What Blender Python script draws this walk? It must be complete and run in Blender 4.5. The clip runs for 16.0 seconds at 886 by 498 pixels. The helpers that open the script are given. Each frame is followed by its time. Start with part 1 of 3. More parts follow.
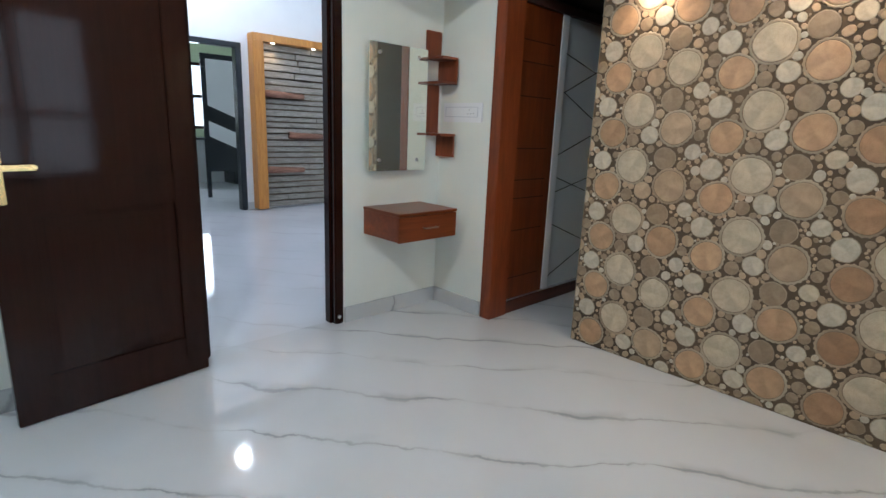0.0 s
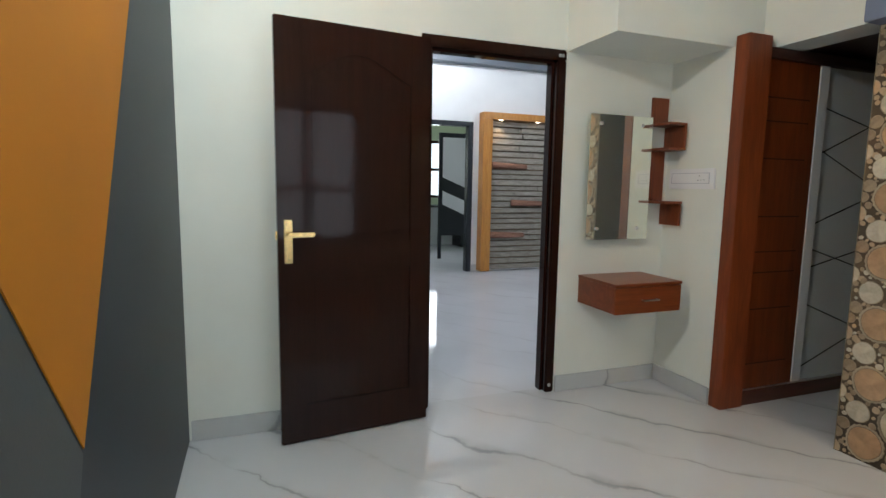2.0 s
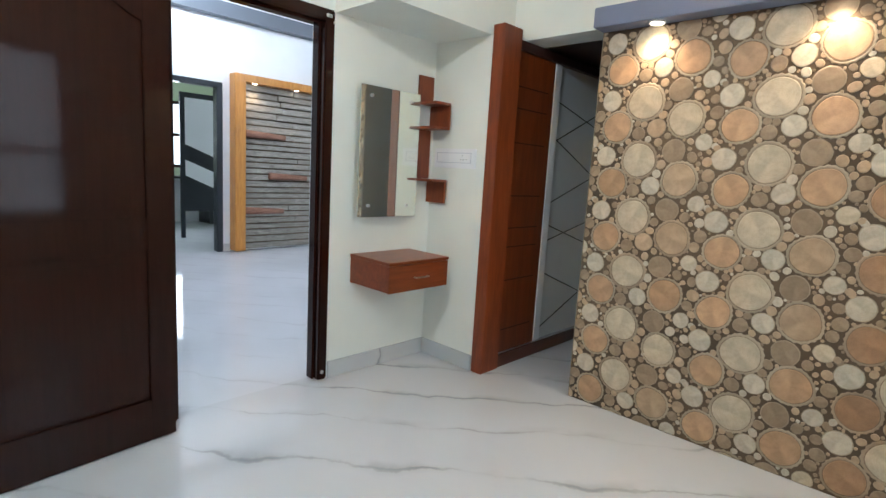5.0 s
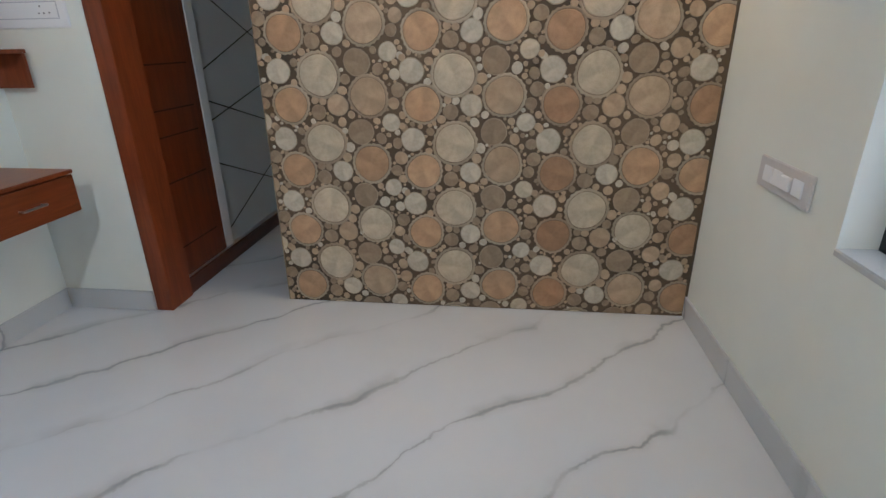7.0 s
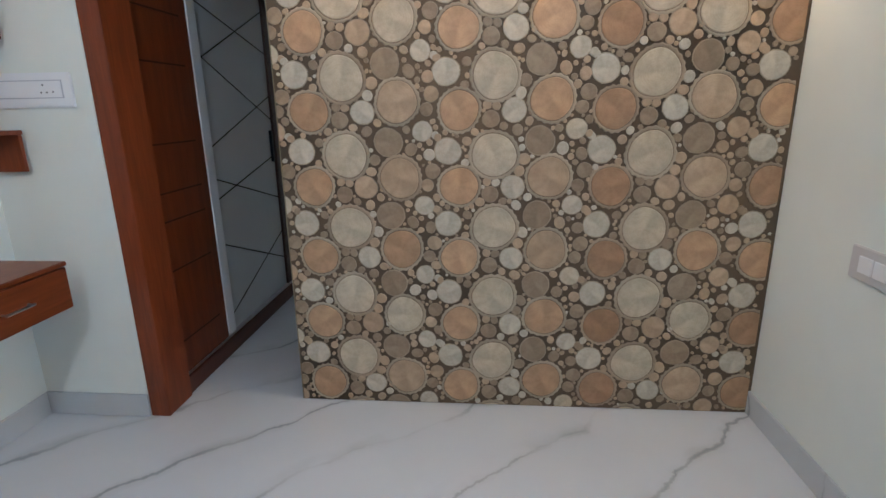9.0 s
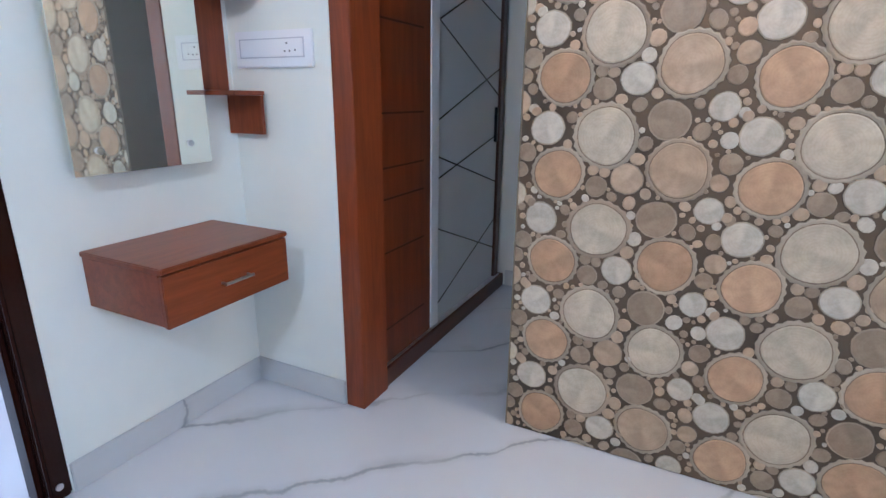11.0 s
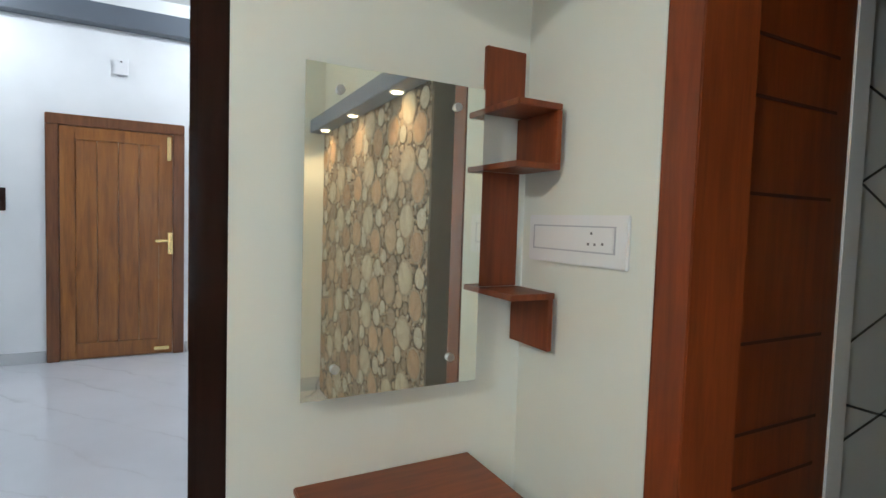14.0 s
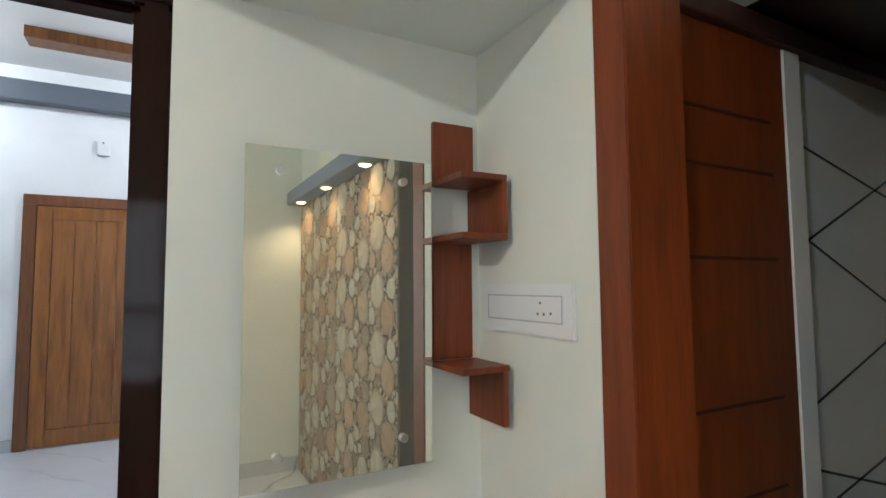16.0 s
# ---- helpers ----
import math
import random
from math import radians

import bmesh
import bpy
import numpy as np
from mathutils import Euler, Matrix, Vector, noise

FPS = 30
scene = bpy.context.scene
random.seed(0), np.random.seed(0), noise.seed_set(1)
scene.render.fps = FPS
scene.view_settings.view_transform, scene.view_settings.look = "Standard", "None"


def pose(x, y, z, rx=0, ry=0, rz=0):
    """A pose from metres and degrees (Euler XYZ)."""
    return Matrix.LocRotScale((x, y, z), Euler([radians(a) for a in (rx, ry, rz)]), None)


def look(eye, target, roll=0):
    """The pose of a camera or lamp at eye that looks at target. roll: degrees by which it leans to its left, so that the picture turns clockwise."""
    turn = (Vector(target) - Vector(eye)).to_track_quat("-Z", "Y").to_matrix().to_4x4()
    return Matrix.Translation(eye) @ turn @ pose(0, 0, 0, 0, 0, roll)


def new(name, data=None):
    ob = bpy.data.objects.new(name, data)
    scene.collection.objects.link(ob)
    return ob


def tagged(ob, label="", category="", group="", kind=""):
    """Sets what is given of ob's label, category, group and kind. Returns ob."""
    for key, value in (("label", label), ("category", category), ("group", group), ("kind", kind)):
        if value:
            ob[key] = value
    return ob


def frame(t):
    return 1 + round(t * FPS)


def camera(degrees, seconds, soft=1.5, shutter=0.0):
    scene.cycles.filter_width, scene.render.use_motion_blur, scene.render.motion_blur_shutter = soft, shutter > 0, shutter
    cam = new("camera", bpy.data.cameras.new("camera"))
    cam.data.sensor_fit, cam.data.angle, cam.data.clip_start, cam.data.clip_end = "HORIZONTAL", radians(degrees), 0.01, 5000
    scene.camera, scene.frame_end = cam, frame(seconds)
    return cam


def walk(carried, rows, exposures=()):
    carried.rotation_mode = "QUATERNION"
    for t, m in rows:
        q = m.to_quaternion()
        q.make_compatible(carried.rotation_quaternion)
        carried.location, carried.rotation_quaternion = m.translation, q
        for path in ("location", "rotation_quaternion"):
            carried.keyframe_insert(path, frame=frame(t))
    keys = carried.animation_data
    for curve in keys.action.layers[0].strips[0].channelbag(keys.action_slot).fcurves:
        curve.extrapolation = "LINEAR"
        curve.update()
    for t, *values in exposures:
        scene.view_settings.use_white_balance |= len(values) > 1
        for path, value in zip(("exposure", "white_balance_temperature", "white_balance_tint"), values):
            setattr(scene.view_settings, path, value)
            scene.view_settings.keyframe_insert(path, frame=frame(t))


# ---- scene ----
cam = camera(81.1, 16.0)
PATH = [
    (0, (0.429, 0.489, 1.256), (1.784, 1.888, 0.801), 2.3),
    (0.5, (0.436, 0.495, 1.292), (1.777, 1.966, 1.103), 1.7),
    (1, (0.429, 0.487, 1.276), (1.656, 2.061, 1.144), 1.1),
    (1.5, (0.433, 0.467, 1.283), (1.406, 2.203, 1.079), 0.7),
    (2, (0.420, 0.450, 1.285), (1.098, 2.317, 1.048), 0.9),
    (2.5, (0.408, 0.436, 1.289), (0.966, 2.342, 1.054), 1.5),
    (3, (0.414, 0.451, 1.282), (1.063, 2.328, 1.049), 2.0),
    (5.5, (0.529, 0.747, 1.266), (2.163, 1.850, 0.928), 2.8),
    (6, (0.655, 0.814, 1.248), (2.438, 1.620, 0.835), 1.6),
    (6.5, (0.820, 0.887, 1.255), (2.665, 1.407, 0.685), -0.2),
    (7, (0.872, 1.024, 1.225), (2.714, 1.255, 0.479), -0.9),
    (7.5, (0.875, 1.169, 1.218), (2.715, 1.234, 0.436), -0.4),
    (8, (0.936, 1.216, 1.258), (2.828, 1.255, 0.612), 0.3),
    (10.5, (1.356, 1.469, 1.280), (3.271, 1.909, 0.908), 0.7),
    (11, (1.486, 1.566, 1.206), (3.206, 2.416, 0.641), 0.6),
    (11.5, (1.703, 1.653, 1.206), (3.144, 2.855, 0.466), 1.2),
    (12, (1.849, 1.767, 1.180), (3.101, 3.164, 0.374), 1.1),
    (12.5, (1.956, 1.945, 1.194), (3.091, 3.454, 0.350), 1.3),
    (13, (2.016, 1.984, 1.224), (2.959, 3.606, 0.458), 0.6),
    (13.5, (2.062, 1.983, 1.299), (2.949, 3.736, 0.764), 0.9),
    (14, (2.068, 1.972, 1.396), (3.002, 3.749, 1.289), 1.8),
    (14.5, (2.079, 1.967, 1.462), (3.004, 3.727, 1.757), 1.3),
    (15, (2.085, 1.950, 1.504), (2.942, 3.696, 2.024), 0.3),
    (15.5, (2.106, 1.943, 1.495), (2.972, 3.706, 1.952), -0.3),
    (16, (2.172, 1.935, 1.424), (3.130, 3.700, 1.560), -0.4),
]
walk(cam, [(t, look(eye, target, roll)) for t, eye, target, roll in PATH],
     exposures=[(0.0, -0.33, 5700, 9), (0.5, 0.17, 5700, 12), (1.2, 0.27, 5800, 10), (1.6, -0.13, 6000, 8), (2.5, -0.83, 6600, 11), (3.2, -0.68, 6500, 10), (5.5, 0.07, 5800, 8),
                (6.2, -0.08, 5800, 10), (7.0, -0.48, 5600, 12), (8.0, -0.53, 5600, 11), (10.3, -0.03, 5000, 16), (11.0, 0.17, 5000, 17), (11.6, 0.42, 5800, 13), (12.0, 0.62, 6500, 10), (12.5, 0.62, 6500, 10),
                (13.0, 0.17, 6600, 7), (13.5, 0.07, 6200, 6), (14.0, -0.28, 6200, 7), (15.0, -0.33, 6200, 7), (15.5, -0.48, 6300, 7), (16.0, -0.33, 6200, 8)])

# ---- light ----
world = bpy.data.worlds.new("sky")
scene.world = world
world.use_nodes = True
wn = world.node_tree
sky = wn.nodes.new("ShaderNodeTexSky")
sky.sky_type, sky.sun_disc = "NISHITA", False
sky.sun_elevation, sky.sun_rotation = radians(43), radians(85)
wn.nodes["Background"].inputs[1].default_value = 0.12
wn.links.new(sky.outputs[0], wn.nodes["Background"].inputs[0])


def lamp(name, kind, at, watts, colour=(1, 1, 1), aim=None, **more):
    data = bpy.data.lights.new(name, kind)
    data.energy, data.color = watts, colour
    if kind == "AREA":
        data.shape, data.size, data.size_y = "RECTANGLE", more["size"][0], more["size"][1]
    elif kind == "SPOT":
        data.spot_size, data.spot_blend, data.shadow_soft_size = radians(more["cone"]), 0.8, more["soft"]
    elif kind == "SUN":
        data.angle = radians(more["angle"])
    else:
        data.shadow_soft_size = more["soft"]
    ob = new(name, data)
    ob.matrix_world = look(at, aim) if aim else pose(*at)
    return ob


WARM, DAY, COOL = (1.0, 0.72, 0.42), (0.93, 0.97, 1.0), (0.92, 0.96, 1.0)
lamp("daylight", "SUN", (14, 3, 12), 1.0, (1, 0.96, 0.9), aim=(1.5, 2.0, 0.0), angle=12)
lamp("window_light", "AREA", (1.68, -0.05, 1.39), 4.0, DAY, aim=(1.68, 2, 1.2), size=(1.05, 1.34))
lamp("kitchen_window_light", "AREA", (3.6, 11.35, 1.7), 55, DAY, aim=(3.6, 8, 1.2), size=(1.9, 1.2))
lamp("wall_bulb_light", "POINT", (0.24, 1.60, 2.55), 90, (0.90, 1.0, 0.98), soft=0.035)
for ly in (1.80, 1.07, 0.40):
    lamp("downlight_glow", "SPOT", (3.082, ly, 2.036), 15, WARM, aim=(3.095, ly, 0.5), cone=130, soft=0.02)
# the third lamp, at x 4.9, is an unseen addition that brightens the hall
for lx, ly, lw in ((2.9, 6.8, 75), (0.2, 6.9, 60), (4.9, 5.4, 75)):
    lamp("hall_bulb_light", "POINT", (lx, ly, 3.24), lw, COOL, soft=0.07)
lamp("panel_glow", "SPOT", (3.92, 7.62, 2.26), 8, WARM, aim=(3.95, 7.72, 1.0), cone=110, soft=0.02)


# ---- materials ----
def nodes_of(name, rough, metal=0.0):
    m = bpy.data.materials.new(name)
    m.use_nodes = True
    nt = m.node_tree
    b = nt.nodes["Principled BSDF"]
    b.inputs["Roughness"].default_value, b.inputs["Metallic"].default_value = rough, metal
    return m, nt, b


def node(nt, kind, **inputs):
    n = nt.nodes.new(kind)
    for k, v in inputs.items():
        n.inputs[k.replace("_", " ")].default_value = v
    return n


def coords(nt, scale=(1, 1, 1), turn=(0, 0, 0)):
    tc = nt.nodes.new("ShaderNodeTexCoord")
    mp = nt.nodes.new("ShaderNodeMapping")
    mp.inputs["Scale"].default_value = scale
    mp.inputs["Rotation"].default_value = [radians(a) for a in turn]
    nt.links.new(tc.outputs["Object"], mp.inputs["Vector"])
    return mp.outputs[0]


def ramp(nt, fac, stops):
    r = nt.nodes.new("ShaderNodeValToRGB")
    el = r.color_ramp.elements
    while len(el) < len(stops):
        el.new(0.5)
    for e, (p, c) in zip(el, stops):
        e.position, e.color = p, (*c, 1)
    nt.links.new(fac, r.inputs[0])
    return r.outputs[0]


def mix(nt, kind, fac, a, b):
    m = nt.nodes.new("ShaderNodeMix")
    m.data_type, m.blend_type = "RGBA", kind
    for sock, v in ((m.inputs[0], fac), (m.inputs[6], a), (m.inputs[7], b)):
        if isinstance(v, (int, float)):
            sock.default_value = v
        elif isinstance(v, tuple):
            sock.default_value = (*v, 1)
        else:
            nt.links.new(v, sock)
    return m.outputs[2]


def bump(nt, b, height, strength, dist):
    n = node(nt, "ShaderNodeBump", Strength=strength, Distance=dist)
    nt.links.new(height, n.inputs["Height"])
    nt.links.new(n.outputs[0], b.inputs["Normal"])


def painted(name, colour, rough=0.55, vary=0.06, grain=90, relief=0.15):
    """Paint on plaster or board: faint clouds and a fine roller grain."""
    m, nt, b = nodes_of(name, rough)
    v = coords(nt)
    big = node(nt, "ShaderNodeTexNoise", Scale=1.7, Detail=5.0)
    fine = node(nt, "ShaderNodeTexNoise", Scale=grain, Detail=3.0)
    for n in (big, fine):
        nt.links.new(v, n.inputs["Vector"])
    dark = tuple(c * (1 - vary * 1.6) for c in colour)
    nt.links.new(ramp(nt, big.outputs[0], [(0.3, dark), (0.7, colour)]), b.inputs["Base Color"])
    bump(nt, b, fine.outputs[0], relief, 0.002)
    return m


def wood(name, dark, light, rough=0.3, stretch=(14, 14, 1.1), relief=0.08, random_tint=False):
    """Veneer or timber with grain along local z unless stretched otherwise."""
    m, nt, b = nodes_of(name, rough)
    v = coords(nt, stretch)
    g = node(nt, "ShaderNodeTexNoise", Scale=2.2, Detail=7.0, Roughness=0.6, Distortion=0.7)
    g2 = node(nt, "ShaderNodeTexNoise", Scale=9.0, Detail=3.0)
    for n in (g, g2):
        nt.links.new(v, n.inputs["Vector"])
    c = ramp(nt, g.outputs[0], [(0.28, dark), (0.72, light)])
    c = mix(nt, "MULTIPLY", 0.35, c, ramp(nt, g2.outputs[0], [(0.3, (0.55, 0.5, 0.5)), (0.6, (1, 1, 1))]))
    if random_tint:
        oi = nt.nodes.new("ShaderNodeObjectInfo")
        c = mix(nt, "MULTIPLY", 0.5, c, ramp(nt, oi.outputs["Random"], [(0, (0.6, 0.6, 0.6)), (1, (1, 1, 1))]))
    nt.links.new(c, b.inputs["Base Color"])
    bump(nt, b, g2.outputs[0], relief, 0.001)
    return m


def metal(name, colour, rough):
    m, nt, b = nodes_of(name, rough, 1.0)
    n = node(nt, "ShaderNodeTexNoise", Scale=60.0, Detail=2.0)
    nt.links.new(coords(nt), n.inputs["Vector"])
    nt.links.new(ramp(nt, n.outputs[0], [(0.3, tuple(c * 0.8 for c in colour)), (0.7, colour)]), b.inputs["Base Color"])
    return m


def glow(name, colour, strength):
    m, nt, b = nodes_of(name, 0.4)
    b.inputs["Base Color"].default_value = (*colour, 1)
    b.inputs["Emission Color"].default_value = (*colour, 1)
    b.inputs["Emission Strength"].default_value = strength
    return m


def math_node(nt, op, a, b=None):
    n = nt.nodes.new("ShaderNodeMath")
    n.operation = op
    for sock, v in zip(n.inputs, (a, b)):
        if isinstance(v, (int, float)):
            sock.default_value = v
        elif v is not None:
            nt.links.new(v, sock)
    return n.outputs[0]


def marble(name, base=(0.60, 0.62, 0.66), rough=0.06, vein=(0.25, 0.26, 0.28)):
    """Polished white vitrified marble tile: long grey veins running slantwise, 0.385 m apart."""
    m, nt, b = nodes_of(name, rough)
    v = coords(nt, (1, 1, 1), (0, 0, -40.5))
    sep = nt.nodes.new("ShaderNodeSeparateXYZ")
    nt.links.new(v, sep.inputs[0])
    wob = node(nt, "ShaderNodeTexNoise", Scale=1.5, Detail=2.0, Roughness=0.5)
    jag = node(nt, "ShaderNodeTexNoise", Scale=7.0, Detail=5.0, Roughness=0.62)
    where = node(nt, "ShaderNodeTexNoise", Scale=2.3, Detail=3.0)
    fat = node(nt, "ShaderNodeTexNoise", Scale=3.1, Detail=2.0)
    cloud = node(nt, "ShaderNodeTexNoise", Scale=1.1, Detail=6.0)
    for n in (wob, jag, where, fat, cloud):
        nt.links.new(v, n.inputs["Vector"])
    s = math_node(nt, "MULTIPLY_ADD", sep.outputs[0], 1 / 0.385)
    s.node.inputs[2].default_value = 12.084
    s = math_node(nt, "ADD", s, math_node(nt, "MULTIPLY", math_node(nt, "SUBTRACT", wob.outputs[0], 0.5), 0.75))
    s = math_node(nt, "ADD", s, math_node(nt, "MULTIPLY", math_node(nt, "SUBTRACT", jag.outputs[0], 0.5), 0.20))
    d = math_node(nt, "SUBTRACT", math_node(nt, "FRACT", s), 0.5)
    core = math_node(nt, "ABSOLUTE", d)
    width = ramp(nt, fat.outputs[0], [(0.35, (0.25, 0.25, 0.25)), (0.68, (1, 1, 1))])
    core = math_node(nt, "DIVIDE", core, width)
    veins = ramp(nt, core, [(0.0, (0.80, 0.80, 0.80)), (0.022, (0.62, 0.62, 0.62)), (0.050, (0.14, 0.14, 0.14)), (0.16, (0, 0, 0))])
    smear = ramp(nt, d, [(0.0, (0, 0, 0)), (0.015, (0.35, 0.35, 0.35)), (0.20, (0, 0, 0))])
    mask = ramp(nt, where.outputs[0], [(0.40, (0.12, 0.12, 0.12)), (0.60, (1, 1, 1))])
    amount = mix(nt, "MULTIPLY", 1.0, veins, mask)
    soft = math_node(nt, "MULTIPLY", smear, ramp(nt, fat.outputs[0], [(0.50, (0, 0, 0)), (0.66, (1, 1, 1))]))
    ground = ramp(nt, cloud.outputs[0], [(0.32, tuple(c * 0.91 for c in base)), (0.6, base)])
    ground = mix(nt, "MIX", soft, ground, vein)
    nt.links.new(mix(nt, "MIX", amount, ground, vein), b.inputs["Base Color"])
    return m


def slice_wood(name, colour, spread=0.25):
    """A sawn log end: faint rings, blotches, each one of its own shade."""
    m, nt, b = nodes_of(name, 0.5)
    v = coords(nt)
    blot = node(nt, "ShaderNodeTexNoise", Scale=14.0, Detail=5.0)
    fine = node(nt, "ShaderNodeTexNoise", Scale=70.0, Detail=3.0)
    for n in (blot, fine):
        nt.links.new(v, n.inputs["Vector"])
    c = ramp(nt, blot.outputs[0], [(0.3, tuple(k * 0.72 for k in colour)), (0.62, colour)])
    c = mix(nt, "MULTIPLY", 0.4, c, ramp(nt, fine.outputs[0], [(0.3, (0.7, 0.66, 0.6)), (0.6, (1, 1, 1))]))
    year = nt.nodes.new("ShaderNodeTexWave")
    year.wave_type, year.rings_direction = "RINGS", "X"
    for k, val in (("Scale", 38.0), ("Distortion", 3.5), ("Detail", 3.0), ("Detail Scale", 1.5)):
        year.inputs[k].default_value = val
    nt.links.new(v, year.inputs["Vector"])
    c = mix(nt, "MULTIPLY", 0.10, c, ramp(nt, year.outputs[1], [(0.1, (0.72, 0.66, 0.58)), (0.6, (1, 1, 1))]))
    oi = nt.nodes.new("ShaderNodeObjectInfo")
    c = mix(nt, "MULTIPLY", 1.0, c, ramp(nt, oi.outputs["Random"], [(0, (1 - spread, 1 - spread * 1.1, 1 - spread * 1.2)), (1, (1, 1, 1))]))
    nt.links.new(c, b.inputs["Base Color"])
    bump(nt, b, fine.outputs[0], 0.2, 0.002)
    return m


PAINT = painted("cream_white_paint", (0.80, 0.825, 0.775))
PAINT_HALL = painted("white_paint", (0.82, 0.84, 0.86))
CEILING = painted("ceiling_paint", (0.84, 0.84, 0.82))
SLATE = painted("charcoal_paint", (0.026, 0.034, 0.042), 0.5)
GREY = painted("mid_grey_paint", (0.085, 0.095, 0.10), 0.5)
ORANGE = painted("orange_paint", (0.58, 0.205, 0.001), 0.75)
BLUEGREY = painted("blue_grey_paint", (0.17, 0.20, 0.30), 0.5)
GREEN = painted("pale_green_paint", (0.62, 0.72, 0.52), 0.6)
MARBLE = marble("polished_marble_tile")
SKIRT = marble("skirting_marble", (0.56, 0.58, 0.60), 0.12)
DARKWOOD = wood("dark_polished_wood", (0.014, 0.0042, 0.0026), (0.021, 0.0062, 0.0038), 0.085, (9, 9, 0.6), relief=0.0015)
DARKWOOD.node_tree.nodes["Principled BSDF"].inputs["Specular IOR Level"].default_value = 0.20
REDWOOD = wood("red_brown_veneer", (0.125, 0.022, 0.004), (0.235, 0.050, 0.010), 0.45)
REDWOOD_X = wood("red_brown_veneer_crosswise", (0.135, 0.028, 0.007), (0.235, 0.056, 0.015), 0.32, (1.1, 14, 14))
# slightly darker door veneer, with the passage's shade also put into its colour
REDWOOD_SHADED = wood("shaded_red_door_veneer", (0.092, 0.016, 0.003), (0.18, 0.037, 0.0065), 0.34)
RAILWOOD = wood("dark_red_rail_veneer", (0.05, 0.012, 0.006), (0.11, 0.026, 0.011), 0.35, (1.1, 14, 14))
# near-black red that stands for the shade inside the door's grooves
GROOVE = painted("groove_shade_colour", (0.03, 0.006, 0.003), 0.6)
DEEPBROWN = wood("deep_brown_laminate", (0.03, 0.012, 0.008), (0.06, 0.022, 0.015), 0.3, (1.1, 14, 14))
TEAK = wood("teak_door_wood", (0.15, 0.048, 0.010), (0.34, 0.135, 0.032), 0.3, (9, 9, 0.8))
TEAK_DARK = wood("teak_frame_wood", (0.10, 0.035, 0.012), (0.20, 0.075, 0.028), 0.3)
HONEY = wood("honey_frame_wood", (0.42, 0.17, 0.03), (0.60, 0.28, 0.06), 0.3)
STONE = wood("split_stone", (0.22, 0.20, 0.17), (0.48, 0.45, 0.39), 0.7, (3, 3, 25), 0.3, True)
STONE_RED = wood("reddish_split_stone", (0.20, 0.09, 0.06), (0.42, 0.22, 0.15), 0.7, (3, 3, 25), 0.3, True)
BRASS = metal("brass", (0.85, 0.62, 0.28), 0.25)
STEEL = metal("brushed_steel", (0.75, 0.75, 0.76), 0.28)
ALUM = metal("anodised_aluminium", (0.82, 0.83, 0.86), 0.38)
WHITE = painted("white_plastic", (0.82, 0.83, 0.86), 0.3, 0.02)
BLACK = painted("black_lacquer", (0.012, 0.016, 0.022), 0.25, 0.1)
FROST = painted("frosted_grey_panel", (0.70, 0.73, 0.75), 0.22, 0.05)
GROUT = painted("brown_bark_ground", (0.148, 0.102, 0.061), 0.75, 0.4, 140, 0.4)
RIM_PALE = painted("pale_bark_rim", (0.47, 0.385, 0.275), 0.6, 0.3, 120, 0.4)
BARK = painted("dark_bark_line", (0.13, 0.090, 0.054), 0.7, 0.4, 140, 0.3)
RIM_LINE = painted("bark_inner_line", (0.27, 0.195, 0.125), 0.65, 0.4, 120, 0.3)
RIM_DARK = painted("brown_bark_rim", (0.42, 0.32, 0.22), 0.6, 0.3, 120, 0.4)
CREAM = slice_wood("cream_slice", (0.63, 0.54, 0.40), 0.12)
TAN = slice_wood("tan_slice", (0.56, 0.41, 0.27), 0.2)
ORANGEY = slice_wood("orange_slice", (0.60, 0.385, 0.225), 0.25)
PALE = slice_wood("white_slice", (0.62, 0.56, 0.45), 0.1)
RUSSET = slice_wood("russet_slice", (0.46, 0.275, 0.155), 0.25)
TAUPE = slice_wood("taupe_slice", (0.36, 0.27, 0.18), 0.2)
LAMP_WARM = glow("warm_lamp_face", (1.0, 0.82, 0.55), 12)
LAMP_COOL = glow("cool_lamp_face", (0.95, 0.98, 1.0), 14)
OUTSIDE_SOUTH = glow("bright_sky_outside", (0.88, 0.94, 1.0), 3.2)
OUTSIDE = glow("bright_outdoors", (0.88, 0.94, 1.0), 1.6)


def glass_mat():
    m, nt, b = nodes_of("window_glass", 0.02)
    b.inputs["Transmission Weight"].default_value = 1.0
    b.inputs["IOR"].default_value = 1.45
    return m


def mirror_mat():
    m, nt, b = nodes_of("mirror_silver", 0.02, 0.90)
    b.inputs["Base Color"].default_value = (0.84, 0.86, 0.78, 1)
    return m


GLASS, MIRROR = glass_mat(), mirror_mat()


# ---- mesh helpers ----
def box(bm, x0, y0, z0, x1, y1, z1, bevel=0.0):
    r = bmesh.ops.create_cube(bm, size=1.0)
    vs = r["verts"]
    bmesh.ops.scale(bm, vec=(x1 - x0, y1 - y0, z1 - z0), verts=vs)
    bmesh.ops.translate(bm, vec=((x0 + x1) / 2, (y0 + y1) / 2, (z0 + z1) / 2), verts=vs)
    if bevel:
        es = list({e for v in vs for e in v.link_edges})
        bmesh.ops.bevel(bm, geom=es, offset=bevel, segments=2, affect="EDGES")
    return vs


def rod(bm, p, q, r, n=12, r2=None):
    p, q = Vector(p), Vector(q)
    m = Matrix.Translation((p + q) / 2) @ (q - p).to_track_quat("Z", "Y").to_matrix().to_4x4()
    bmesh.ops.create_cone(bm, cap_ends=True, segments=n, radius1=r, radius2=r if r2 is None else r2, depth=(q - p).length, matrix=m)


